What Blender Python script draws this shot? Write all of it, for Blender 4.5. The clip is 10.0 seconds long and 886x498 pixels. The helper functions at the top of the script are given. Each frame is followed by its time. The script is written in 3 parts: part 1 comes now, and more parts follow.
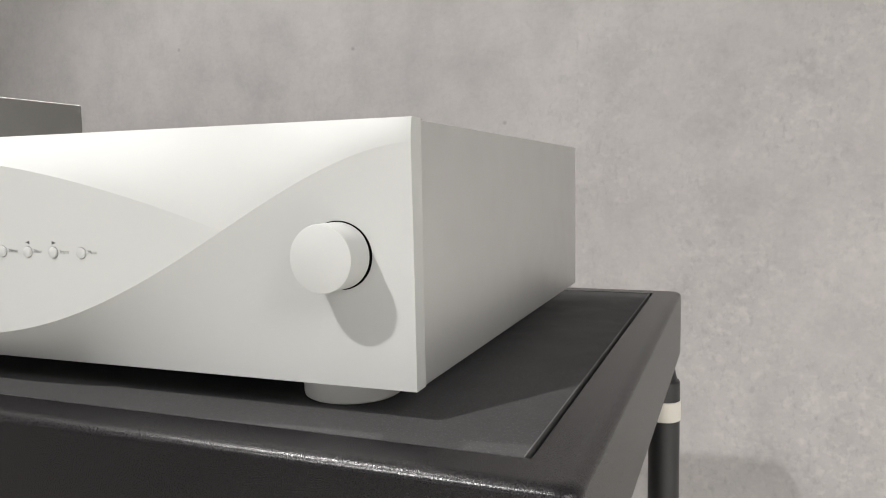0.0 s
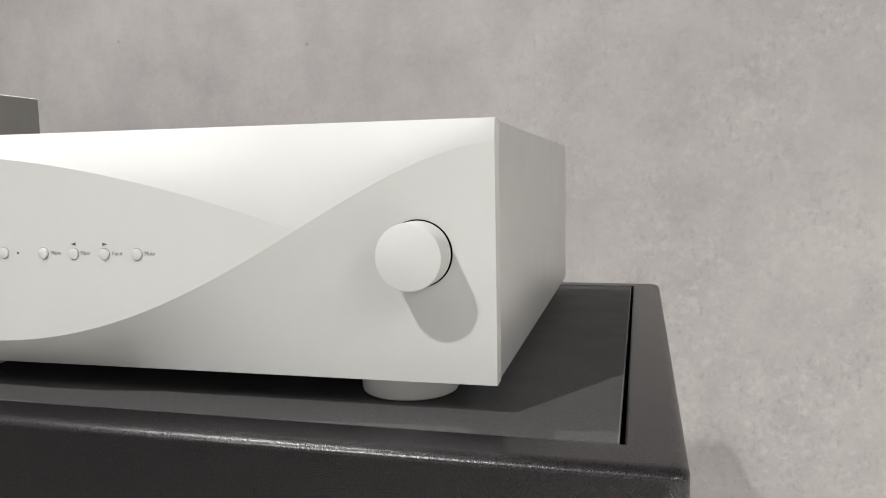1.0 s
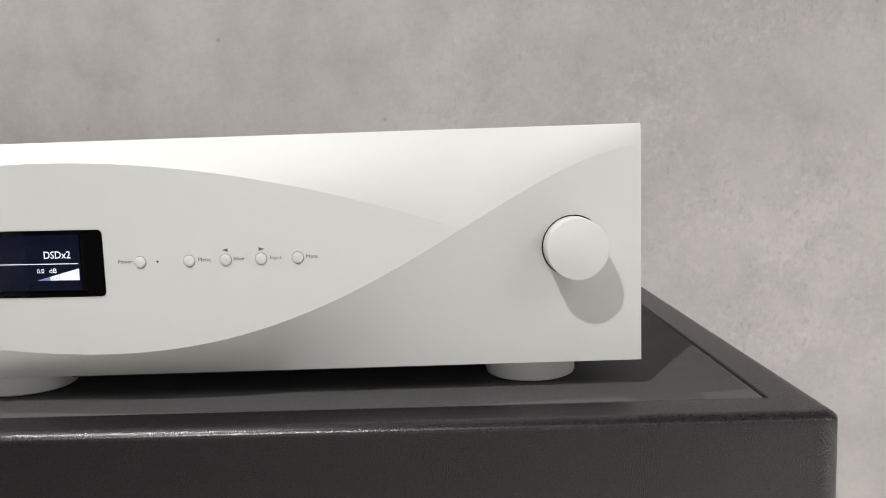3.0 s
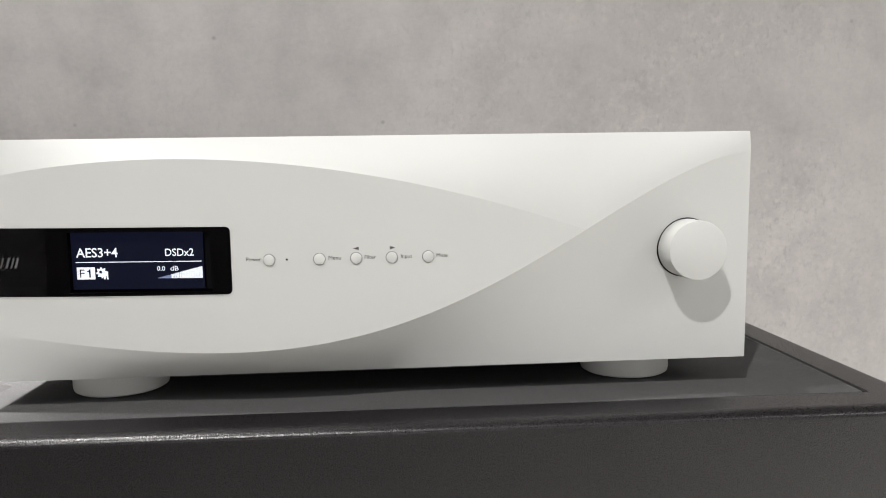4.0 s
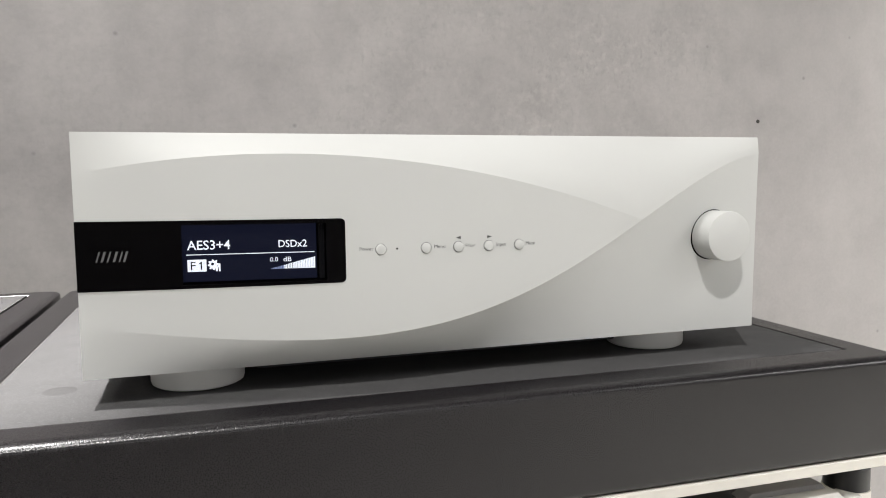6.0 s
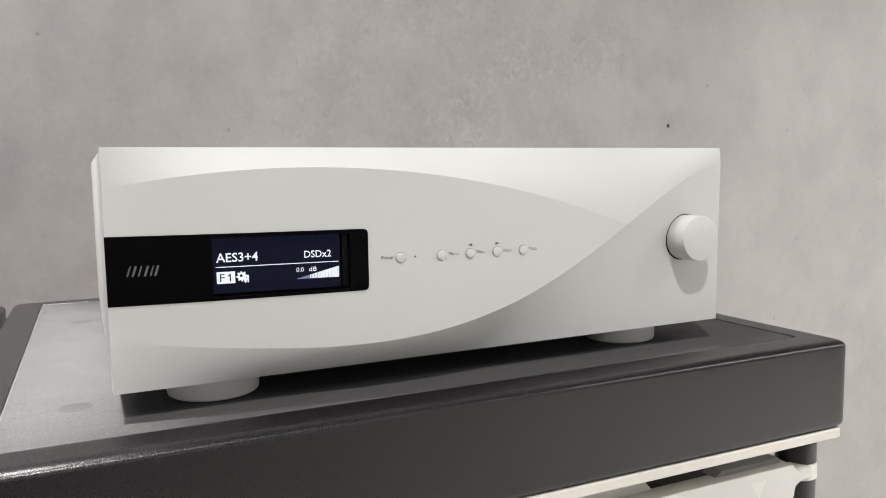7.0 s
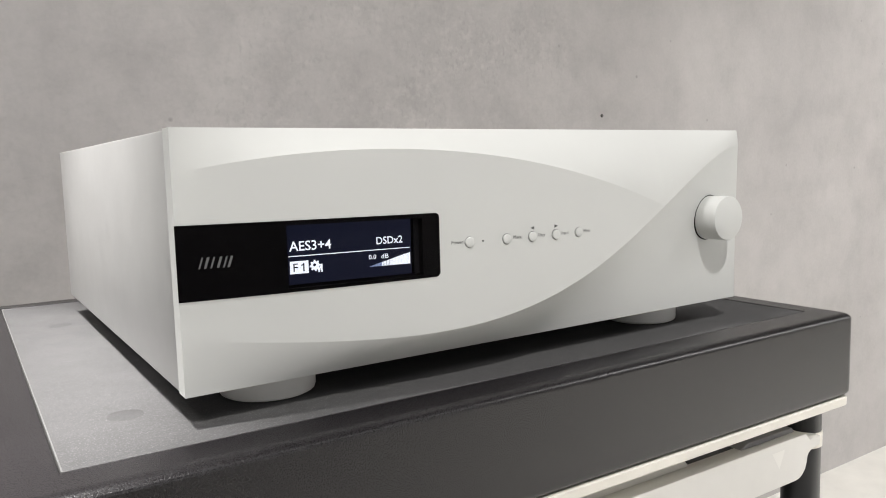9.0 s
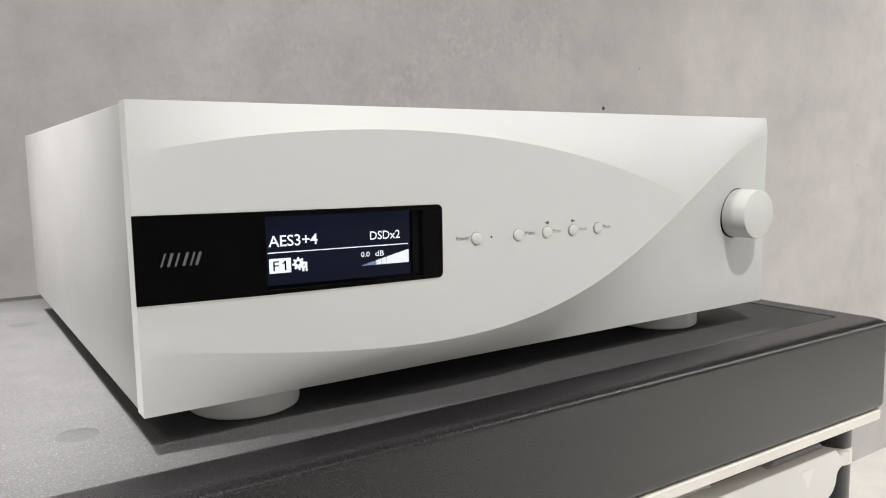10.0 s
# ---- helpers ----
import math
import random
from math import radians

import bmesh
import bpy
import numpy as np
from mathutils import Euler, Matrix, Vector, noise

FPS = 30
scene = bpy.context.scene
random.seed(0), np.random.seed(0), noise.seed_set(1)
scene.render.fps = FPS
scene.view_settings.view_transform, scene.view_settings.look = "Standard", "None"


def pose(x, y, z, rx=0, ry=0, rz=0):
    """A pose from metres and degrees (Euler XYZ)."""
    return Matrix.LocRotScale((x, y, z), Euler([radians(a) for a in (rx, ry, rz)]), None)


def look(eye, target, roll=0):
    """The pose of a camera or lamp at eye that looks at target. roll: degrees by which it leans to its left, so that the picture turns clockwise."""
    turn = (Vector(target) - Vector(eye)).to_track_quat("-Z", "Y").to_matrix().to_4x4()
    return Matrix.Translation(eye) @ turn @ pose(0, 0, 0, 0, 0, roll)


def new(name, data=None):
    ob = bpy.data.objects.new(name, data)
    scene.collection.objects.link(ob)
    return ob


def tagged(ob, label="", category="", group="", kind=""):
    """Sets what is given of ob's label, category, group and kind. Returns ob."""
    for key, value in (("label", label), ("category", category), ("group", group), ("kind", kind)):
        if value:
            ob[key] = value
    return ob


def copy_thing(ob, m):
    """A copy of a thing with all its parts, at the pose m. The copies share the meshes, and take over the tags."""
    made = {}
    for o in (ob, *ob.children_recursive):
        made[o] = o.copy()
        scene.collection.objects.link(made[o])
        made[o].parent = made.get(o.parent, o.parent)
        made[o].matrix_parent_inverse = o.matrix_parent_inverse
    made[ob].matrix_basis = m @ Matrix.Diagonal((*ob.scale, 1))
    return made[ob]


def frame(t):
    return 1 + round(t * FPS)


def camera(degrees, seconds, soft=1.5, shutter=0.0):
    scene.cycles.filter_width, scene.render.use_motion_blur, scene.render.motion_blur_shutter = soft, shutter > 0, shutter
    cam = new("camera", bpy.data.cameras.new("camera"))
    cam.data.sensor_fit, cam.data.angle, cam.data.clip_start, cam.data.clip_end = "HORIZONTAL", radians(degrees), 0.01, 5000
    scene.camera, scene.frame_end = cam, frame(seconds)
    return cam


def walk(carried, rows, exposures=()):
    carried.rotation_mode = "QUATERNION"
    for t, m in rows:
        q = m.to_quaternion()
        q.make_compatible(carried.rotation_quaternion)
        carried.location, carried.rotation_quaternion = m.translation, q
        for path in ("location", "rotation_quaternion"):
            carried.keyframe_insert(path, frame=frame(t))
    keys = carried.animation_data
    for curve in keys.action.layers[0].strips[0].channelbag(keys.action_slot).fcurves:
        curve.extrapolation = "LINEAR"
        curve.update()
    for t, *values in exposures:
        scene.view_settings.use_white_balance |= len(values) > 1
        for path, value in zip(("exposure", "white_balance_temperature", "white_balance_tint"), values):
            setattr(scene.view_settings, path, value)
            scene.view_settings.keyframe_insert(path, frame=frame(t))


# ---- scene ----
cam = camera(60.9, 10.0, soft=1.0)
PATH = [
    (0, (0.588, -0.317, 0.722), (-0.124, 1.543, 0.541), -1.0),
    (0.5, (0.549, -0.336, 0.721), (-0.046, 1.564, 0.532), -1.0),
    (1, (0.51, -0.351, 0.725), (0.024, 1.579, 0.53), -1.0),
    (1.5, (0.471, -0.361, 0.728), (0.097, 1.594, 0.527), -0.9),
    (2, (0.442, -0.378, 0.734), (0.193, 1.595, 0.527), -1.1),
    (2.5, (0.397, -0.399, 0.733), (0.27, 1.585, 0.52), -1.5),
    (2.7, (0.373, -0.404, 0.733), (0.291, 1.582, 0.512), -1.7),
    (3.8, (0.246, -0.413, 0.73), (0.362, 1.573, 0.527), -1.3),
    (4, (0.229, -0.414, 0.733), (0.377, 1.569, 0.524), -0.9),
    (4.5, (0.194, -0.427, 0.7335), (0.405, 1.552, 0.533), -0.4),
    (5, (0.151, -0.429, 0.732), (0.466, 1.537, 0.548), -0.1),
    (5.5, (0.114, -0.428, 0.729), (0.564, 1.512, 0.540), -0.3),
    (6, (0.066, -0.427, 0.728), (0.671, 1.469, 0.534), -0.5),
    (6.2, (0.048, -0.427, 0.729), (0.710, 1.450, 0.534), -0.7),
    (7.3, (-0.026, -0.423, 0.737), (0.888, 1.344, 0.540), -1.0),
    (7.5, (-0.036, -0.422, 0.736), (0.912, 1.327, 0.540), -1.2),
    (8, (-0.062, -0.414, 0.734), (0.958, 1.294, 0.533), -1.5),
    (8.5, (-0.084, -0.392, 0.732), (0.983, 1.287, 0.523), -1.6),
    (9, (-0.093, -0.362, 0.731), (0.999, 1.300, 0.511), -1.5),
    (9.5, (-0.079, -0.334, 0.727), (1.019, 1.325, 0.502), -1.3),
    (10, (-0.067, -0.313, 0.726), (1.039, 1.337, 0.492), -0.9),
]
walk(cam, [(t, look(eye, target, roll)) for t, eye, target, roll in PATH], exposures=[(0.0, -0.03), (2.0, -0.11), (4.0, -0.12), (7.5, -0.22), (10.0, -0.18)])

# ---- light ----
world = bpy.data.worlds.new("room_air")
scene.world = world
world.use_nodes = True
world.node_tree.nodes["Background"].inputs[0].default_value = (0.9, 0.95, 1.0, 1)
world.node_tree.nodes["Background"].inputs[1].default_value = 0.05

FLOOR, CEILING, WALL = -0.29, 2.5, 0.93


def ceiling_spot(eye, target, watts, cone, blend, colour=(1.0, 0.98, 0.962), size=0.035):
    lamp = bpy.data.lights.new("ceiling_spot", "SPOT")
    lamp.energy, lamp.spot_size, lamp.spot_blend = watts, radians(cone), blend
    lamp.color, lamp.shadow_soft_size = colour, size
    ob = new("ceiling_spot", lamp)
    ob.matrix_world = look(eye, target)
    return ob


# Soft area lamps, unseen, added where the spots leave too little fill.
def fill_panel(eye, target, watts, wide, deep, colour=(1.0, 0.99, 0.98)):
    lamp = bpy.data.lights.new("fill_panel", "AREA")
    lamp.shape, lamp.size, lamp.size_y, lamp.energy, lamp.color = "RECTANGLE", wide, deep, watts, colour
    ob = new("fill_panel", lamp)
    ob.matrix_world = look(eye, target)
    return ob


ceiling_spot((-0.48, 0.035, 2.42), (-0.31, 0.24, 0.6), 710, 27, 0.5, size=0.02)
ceiling_spot((-0.36, -1.32, 2.42), (0.30, 0.1, 0.65), 165, 70, 0.45, size=0.025)
ceiling_spot((-0.60, 0.035, 2.42), (0.25, -0.02, 0.62), 92, 60, 0.5, size=0.025)
ceiling_spot((-1.25, 0.50, 2.42), (-0.55, 0.80, 0.8), 66, 84, 1.0)
ceiling_spot((2.6, 0.1, 2.42), (2.4, 0.93, 0.1), 98, 80, 1.0)
# added overhead fill, no fixture known there
fill_panel((0.4, -2.0, 2.44), (0.4, -2.0, 0.0), 15, 2.6, 0.9)
# low frontal fill lamp, added; no window is known here
front_fill = fill_panel((0.5, -3.22, 0.89), (0.5, 0.0, 0.89), 17, 3.4, 0.54)
front_fill.name = "front_fill"
# two more unseen fills, for the floor's bounce and the right-hand side
floor_wash = fill_panel((2.2, -1.9, 2.43), (2.2, -1.9, 0.0), 34, 1.8, 1.4)
floor_wash.data.spread = radians(75)
right_panel = fill_panel((3.30, -1.60, 2.44), (3.4, -1.6, 0.0), 113, 1.2, 2.4)
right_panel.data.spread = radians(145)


# ---- materials ----
def material(name, colour, rough=0.5, metal=0.0):
    m = bpy.data.materials.new(name)
    m.use_nodes = True
    b = m.node_tree.nodes["Principled BSDF"]
    b.inputs["Base Color"].default_value = (*colour, 1)
    b.inputs["Roughness"].default_value = rough
    b.inputs["Metallic"].default_value = metal
    return m, m.node_tree, b


def node(tree, kind, **sockets):
    n = tree.nodes.new(kind)
    for key, value in sockets.items():
        n.inputs[key.replace("_", " ")].default_value = value
    return n


def coords(tree, scale=(1, 1, 1)):
    tc = tree.nodes.new("ShaderNodeTexCoord")
    mp = tree.nodes.new("ShaderNodeMapping")
    mp.inputs["Scale"].default_value = scale
    tree.links.new(tc.outputs["Object"], mp.inputs["Vector"])
    return mp.outputs["Vector"]


def noise_tex(tree, vec, scale, detail=4.0, rough=0.55, distortion=0.0):
    n = node(tree, "ShaderNodeTexNoise", Scale=scale, Detail=detail, Roughness=rough, Distortion=distortion)
    tree.links.new(vec, n.inputs["Vector"])
    return n.outputs["Fac"]


def ramp(tree, fac, stops):
    r = tree.nodes.new("ShaderNodeValToRGB")
    while len(r.color_ramp.elements) < len(stops):
        r.color_ramp.elements.new(0.5)
    for e, (at, c) in zip(r.color_ramp.elements, stops):
        e.position, e.color = at, (*c, 1)
    tree.links.new(fac, r.inputs["Fac"])
    return r.outputs["Color"]


def grey(v):
    return (v, v, v)


def mix(tree, kind, fac, a, b):
    m = tree.nodes.new("ShaderNodeMix")
    m.data_type, m.blend_type = "RGBA", kind
    if isinstance(fac, (int, float)):
        m.inputs[0].default_value = fac
    else:
        tree.links.new(fac, m.inputs[0])
    for sock, v in ((m.inputs[6], a), (m.inputs[7], b)):
        if isinstance(v, tuple):
            sock.default_value = (*v, 1)
        else:
            tree.links.new(v, sock)
    return m.outputs[2]


def bump(tree, bsdf, height, strength, distance, below=None):
    b = node(tree, "ShaderNodeBump", Strength=strength, Distance=distance)
    tree.links.new(height, b.inputs["Height"])
    if below:
        tree.links.new(below, b.inputs["Normal"])
    tree.links.new(b.outputs["Normal"], bsdf.inputs["Normal"])
    return b.outputs["Normal"]


def plain_material(name, colour, rough, metal=0.0, grain=0.0, grain_scale=1500.0, vary=0.06):
    """Paint or metal with faint cloudy variation, uneven gloss and a fine grain."""
    m, t, b = material(name, colour, rough, metal)
    v = coords(t)
    cloud = noise_tex(t, v, 9.0, 4.0)
    lo, hi = tuple(c * (1 - vary) for c in colour), tuple(min(1, c * (1 + vary)) for c in colour)
    t.links.new(ramp(t, cloud, [(0.3, lo), (0.7, hi)]), b.inputs["Base Color"])
    smear = noise_tex(t, v, 40.0, 3.0)
    t.links.new(ramp(t, smear, [(0.3, grey(rough * 0.9)), (0.7, grey(min(1, rough * 1.1)))]), b.inputs["Roughness"])
    if grain:
        bump(t, b, noise_tex(t, v, grain_scale, 2.0), grain, 0.0004)
    return m


def concrete_material():
    m, t, b = material("grey_concrete_plaster", (0.4, 0.39, 0.37), 0.7)
    v = coords(t)
    # a worn, grainy stretch: soft pits and pale grains in clusters
    split = t.nodes.new("ShaderNodeSeparateXYZ")
    t.links.new(coords(t, (0.5, 0.5, 0.5)), split.inputs[0])
    stretch = ramp(t, split.outputs["X"], [(0.08, grey(0.28)), (0.26, grey(1)), (0.46, grey(1)), (0.62, grey(0.12))])
    stretch = mix(t, "MULTIPLY", 1.0, stretch, ramp(t, split.outputs["Z"], [(0.42, grey(1)), (0.60, grey(0.5))]))
    big = noise_tex(t, v, 2.2, 4.0, 0.55, 0.15)
    mid = noise_tex(t, v, 9.0, 5.0, 0.6)
    smudge = noise_tex(t, coords(t, (1.25, 1.0, 0.85)), 19.0, 4.0, 0.55)
    fine = noise_tex(t, v, 140.0, 3.0, 0.6)
    base = ramp(t, big, [(0.30, (0.392, 0.375, 0.365)), (0.52, (0.430, 0.411, 0.401)), (0.72, (0.472, 0.452, 0.441))])
    base = mix(t, "MULTIPLY", 1.0, base, ramp(t, mid, [(0.28, grey(0.90)), (0.47, grey(0.985)), (0.72, grey(1.045))]))
    uneven = ramp(t, split.outputs["X"], [(0.52, grey(1.0)), (0.66, grey(0.4))])
    base = mix(t, "MULTIPLY", uneven, base, ramp(t, smudge, [(0.32, grey(0.94)), (0.5, grey(1.0)), (0.68, grey(1.04))]))
    mottle = noise_tex(t, coords(t, (1.0, 1.0, 1.5)), 46.0, 5.0, 0.62, 0.6)
    base = mix(t, "MULTIPLY", uneven, base, ramp(t, mottle, [(0.34, grey(0.965)), (0.47, grey(0.998)), (0.66, grey(1.022))]))
    base = mix(t, "MULTIPLY", 1.0, base, ramp(t, fine, [(0.27, grey(0.97)), (0.7, grey(1.02))]))
    patch = mix(t, "MULTIPLY", 1.0, stretch, ramp(t, noise_tex(t, v, 6.0, 3.0, 0.6), [(0.36, grey(0.15)), (0.58, grey(1.0))]))
    pit_noise = noise_tex(t, coords(t, (1.25, 1.0, 0.8)), 88.0, 2.0, 0.5)
    pits = mix(t, "MULTIPLY", 1.0, patch, ramp(t, pit_noise, [(0.54, grey(0)), (0.72, grey(0.42))]))
    base = mix(t, "MIX", pits, base, (0.25, 0.242, 0.232))
    grains = mix(t, "MULTIPLY", 1.0, patch, ramp(t, noise_tex(t, v, 80.0, 2.0, 0.5), [(0.50, grey(0)), (0.72, grey(0.34))]))
    base = mix(t, "MIX", grains, base, (0.58, 0.56, 0.535))
    # a few lone dark specks
    cells = node(t, "ShaderNodeTexVoronoi", Scale=9.0)
    t.links.new(v, cells.inputs["Vector"])
    specks = ramp(t, cells.outputs["Distance"], [(0.015, grey(0.5)), (0.045, grey(0))])
    base = mix(t, "MIX", specks, base, (0.17, 0.165, 0.16))
    t.links.new(base, b.inputs["Base Color"])
    low = bump(t, b, mid, 0.05, 0.004)
    bump(t, b, pit_noise, 0.10, 0.002, low)
    return m


def speckled_material(name, colour, rough, fleck, size=900.0, strength=0.3, ior=1.5, cloudy=0.17):
    """Powder coat or blasted stone: fine grain with lighter flecks and cloudy wear."""
    m, t, b = material(name, colour, rough)
    v = coords(t)
    grain = noise_tex(t, v, size, 3.0, 0.7)
    cloud = noise_tex(t, v, 14.0, 5.0, 0.6)
    lo, hi = tuple(c * (1 - cloudy) for c in colour), tuple(c * (1 + cloudy) for c in colour)
    base = ramp(t, cloud, [(0.3, lo), (0.7, hi)])
    base = mix(t, "MULTIPLY", 1.0, base, ramp(t, noise_tex(t, v, 240.0, 3.0, 0.6), [(0.36, grey(0.95)), (0.64, grey(1.05))]))
    base = mix(t, "MIX", ramp(t, grain, [(0.55, grey(0)), (0.75, grey(0.8))]), base, fleck)
    t.links.new(base, b.inputs["Base Color"])
    t.links.new(ramp(t, noise_tex(t, v, 30.0, 4.0), [(0.3, grey(rough * 0.85)), (0.7, grey(rough * 1.15))]), b.inputs["Roughness"])
    b.inputs["IOR"].default_value = ior
    bump(t, b, grain, strength, 0.0005)
    return m


CONCRETE = concrete_material()
WHITE_WALL = plain_material("white_wall_paint", (0.78, 0.77, 0.75), 0.7)
PALE_WALL = plain_material("pale_grey_wall_paint", (0.55, 0.545, 0.53), 0.7)
DARK_WALL = plain_material("dark_wall_paint", (0.09, 0.08, 0.078), 0.7)
CEILING_PAINT = plain_material("grey_ceiling_paint", (0.14, 0.14, 0.14), 0.8)
PALE_FLOOR = plain_material("pale_polished_floor", (0.66, 0.64, 0.595), 0.42, vary=0.06)
SILVER = plain_material("satin_silver_anodised", (0.556, 0.561, 0.543), 0.58, 0.0, grain=0.06, grain_scale=2500.0, vary=0.015)
CASE_GREY = plain_material("grey_silver_casing", (0.61, 0.608, 0.598), 0.42, 0.65, grain=0.05, grain_scale=2500.0, vary=0.02)
SILVER_FOOT = plain_material("silver_foot_metal", (0.70, 0.692, 0.665), 0.55, 0.0, grain=0.05, grain_scale=2500.0, vary=0.03)
BLACK_PRINT = plain_material("black_print", (0.0012, 0.0009, 0.0011), 0.6)
BLACK_PRINT.node_tree.nodes["Principled BSDF"].inputs["Specular IOR Level"].default_value = 0.05
INK = plain_material("grey_ink", (0.08, 0.08, 0.08), 0.6)
LOGO_INK = plain_material("pale_grey_ink", (0.115, 0.115, 0.115), 0.5)


def glint_paint():
    """Dark satin paint with a fine pebbled grain that breaks up its highlights."""
    m, t, b = material("charcoal_pebbled_paint", (0.027, 0.0265, 0.027), 0.3)
    v = coords(t)
    grain = noise_tex(t, v, 1300.0, 1.0, 0.5)
    t.links.new(ramp(t, noise_tex(t, v, 12.0, 4.0), [(0.3, (0.0106, 0.0093, 0.0103)), (0.7, (0.0130, 0.0115, 0.0127))]), b.inputs["Base Color"])
    t.links.new(ramp(t, grain, [(0.38, grey(0.25)), (0.62, grey(0.33))]), b.inputs["Roughness"])
    b.inputs["Specular IOR Level"].default_value = 0.48
    bump(t, b, grain, 0.29, 0.0004)
    return m


RACK_PAINT = glint_paint()
PANEL_TOP = speckled_material("grey_blasted_slab", (0.079, 0.0775, 0.078), 0.6, (0.205, 0.202, 0.203), 950.0, 0.6, cloudy=0.06)
PANEL_TOP.node_tree.nodes["Principled BSDF"].inputs["Specular IOR Level"].default_value = 0.02
CREAM = plain_material("cream_lacquer", (0.74, 0.71, 0.64), 0.35)
SHELF_GREY = plain_material("pale_grey_lacquer", (0.64, 0.625, 0.59), 0.38)
# shelf lacquer darkened in its colour, for the lip in the rail's shade
LIP_SHADED = plain_material("shaded_grey_lacquer", (0.27, 0.265, 0.27), 0.45)
INLAY = plain_material("paler_grey_lacquer", (0.70, 0.685, 0.645), 0.35)
POST_BLACK = plain_material("black_post_paint", (0.022, 0.022, 0.023), 0.35)
BOX_GREY = plain_material("grey_casing_paint", (0.27, 0.264, 0.252), 0.7, grain=0.08)
SCREW_METAL = plain_material("dull_dark_metal", (0.05, 0.047, 0.044), 0.5, 0.3)
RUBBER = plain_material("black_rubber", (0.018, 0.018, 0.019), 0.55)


def glow(name, colour, strength):
    m = bpy.data.materials.new(name)
    m.use_nodes = True
    b = m.node_tree.nodes["Principled BSDF"]
    b.inputs["Base Color"].default_value = (0.003, 0.003, 0.004, 1)
    b.inputs["Roughness"].default_value = 0.4
    b.inputs["Emission Color"].default_value = (*colour, 1)
    b.inputs["Emission Strength"].default_value = strength
    return m


SCREEN_DARK = glow("unlit_screen", (0.28, 0.36, 1.0), 0.019)
SCREEN_DARK.node_tree.nodes["Principled BSDF"].inputs["Specular IOR Level"].default_value = 0.06
SCREEN_LIT = glow("lit_screen_pixels", (0.90, 0.94, 1.0), 1.4)
SCREEN_BLUE = glow("dim_screen_pixels", (0.42, 0.52, 0.85), 0.75)


def window_glass():
    m = bpy.data.materials.new("dark_window_glass")
    m.use_nodes = True
    t = m.node_tree
    t.nodes.clear()
    out = t.nodes.new("ShaderNodeOutputMaterial")
    clear = node(t, "ShaderNodeBsdfTransparent", Color=(0.93, 0.93, 0.94, 1))
    gloss = node(t, "ShaderNodeBsdfGlossy", Color=(1, 1, 1, 1), Roughness=0.03)
    fres = node(t, "ShaderNodeFresnel", IOR=1.22)
    mx = t.nodes.new("ShaderNodeMixShader")
    t.links.new(fres.outputs[0], mx.inputs[0])
    t.links.new(clear.outputs[0], mx.inputs[1])
    t.links.new(gloss.outputs[0], mx.inputs[2])
    t.links.new(mx.outputs[0], out.inputs["Surface"])
    return m


GLASS = window_glass()


# ---- mesh helpers ----
def mesh_from(name, bm, mat, smooth=True, sharp=28.0):
    bmesh.ops.recalc_face_normals(bm, faces=bm.faces)
    me = bpy.data.meshes.new(name)
    for f in bm.faces:
        f.smooth = smooth
    for e in bm.edges:
        if len(e.link_faces) == 2 and e.calc_face_angle(0) > radians(sharp):
            e.smooth = False
    bm.to_mesh(me)
    bm.free()
    me.materials.append(mat)
    return me


def part(name, bm, mat, parent=None, label="", smooth=True, m=None, sharp=28.0):
    ob = new(name, mesh_from(name, bm, mat, smooth, sharp))
    ob.parent = parent
    if m is not None:
        ob.matrix_basis = m
    return tagged(ob, label)


def thing(name, label, category, m=None, group="", kind=""):
    ob = new(name)
    ob.empty_display_size = 0.05
    if m is not None:
        ob.matrix_basis = m
    return tagged(ob, label, category, group, kind)


def box(x0, x1, y0, y1, z0, z1, bevel=0.0, segs=2):
    bm = bmesh.new()
    bmesh.ops.create_cube(bm, size=1)
    for v in bm.verts:
        v.co = Vector((x0 if v.co.x < 0 else x1, y0 if v.co.y < 0 else y1, z0 if v.co.z < 0 else z1))
    if bevel:
        bmesh.ops.bevel(bm, geom=list(bm.edges), offset=bevel, segments=segs, profile=0.5, affect="EDGES")
    return bm


def lathe(profile, steps=48):
    """A turned solid about z from (radius, height) pairs; ends on the axis are closed."""
    bm = bmesh.new()
    rings = []
    for r, z in profile:
        rings.append([bm.verts.new((r * math.cos(2 * math.pi * k / steps), r * math.sin(2 * math.pi * k / steps), z)) for k in range(steps)])
    for a, b in zip(rings, rings[1:]):
        for k in range(steps):
            bm.faces.new((a[k], a[(k + 1) % steps], b[(k + 1) % steps], b[k]))
    bm.faces.new(rings[0][::-1])
    bm.faces.new(rings[-1])
    return bm


def prism(points, y0, y1, bevel=0.0):
    """A plate cut to an outline in x and z, from y0 to y1."""
    bm = bmesh.new()
    f = bm.faces.new([bm.verts.new((x, y0, z)) for x, z in points])
    moved = bmesh.ops.extrude_face_region(bm, geom=[f])["geom"]
    for v in moved:
        if isinstance(v, bmesh.types.BMVert):
            v.co.y = y1
    if bevel:
        bmesh.ops.bevel(bm, geom=list(bm.edges), offset=bevel, segments=2, profile=0.5, affect="EDGES")
    return bm


def structure(name, bm, mat, label, category):
    ob = part(name, bm, mat)
    return tagged(ob, label, category, kind="structure")


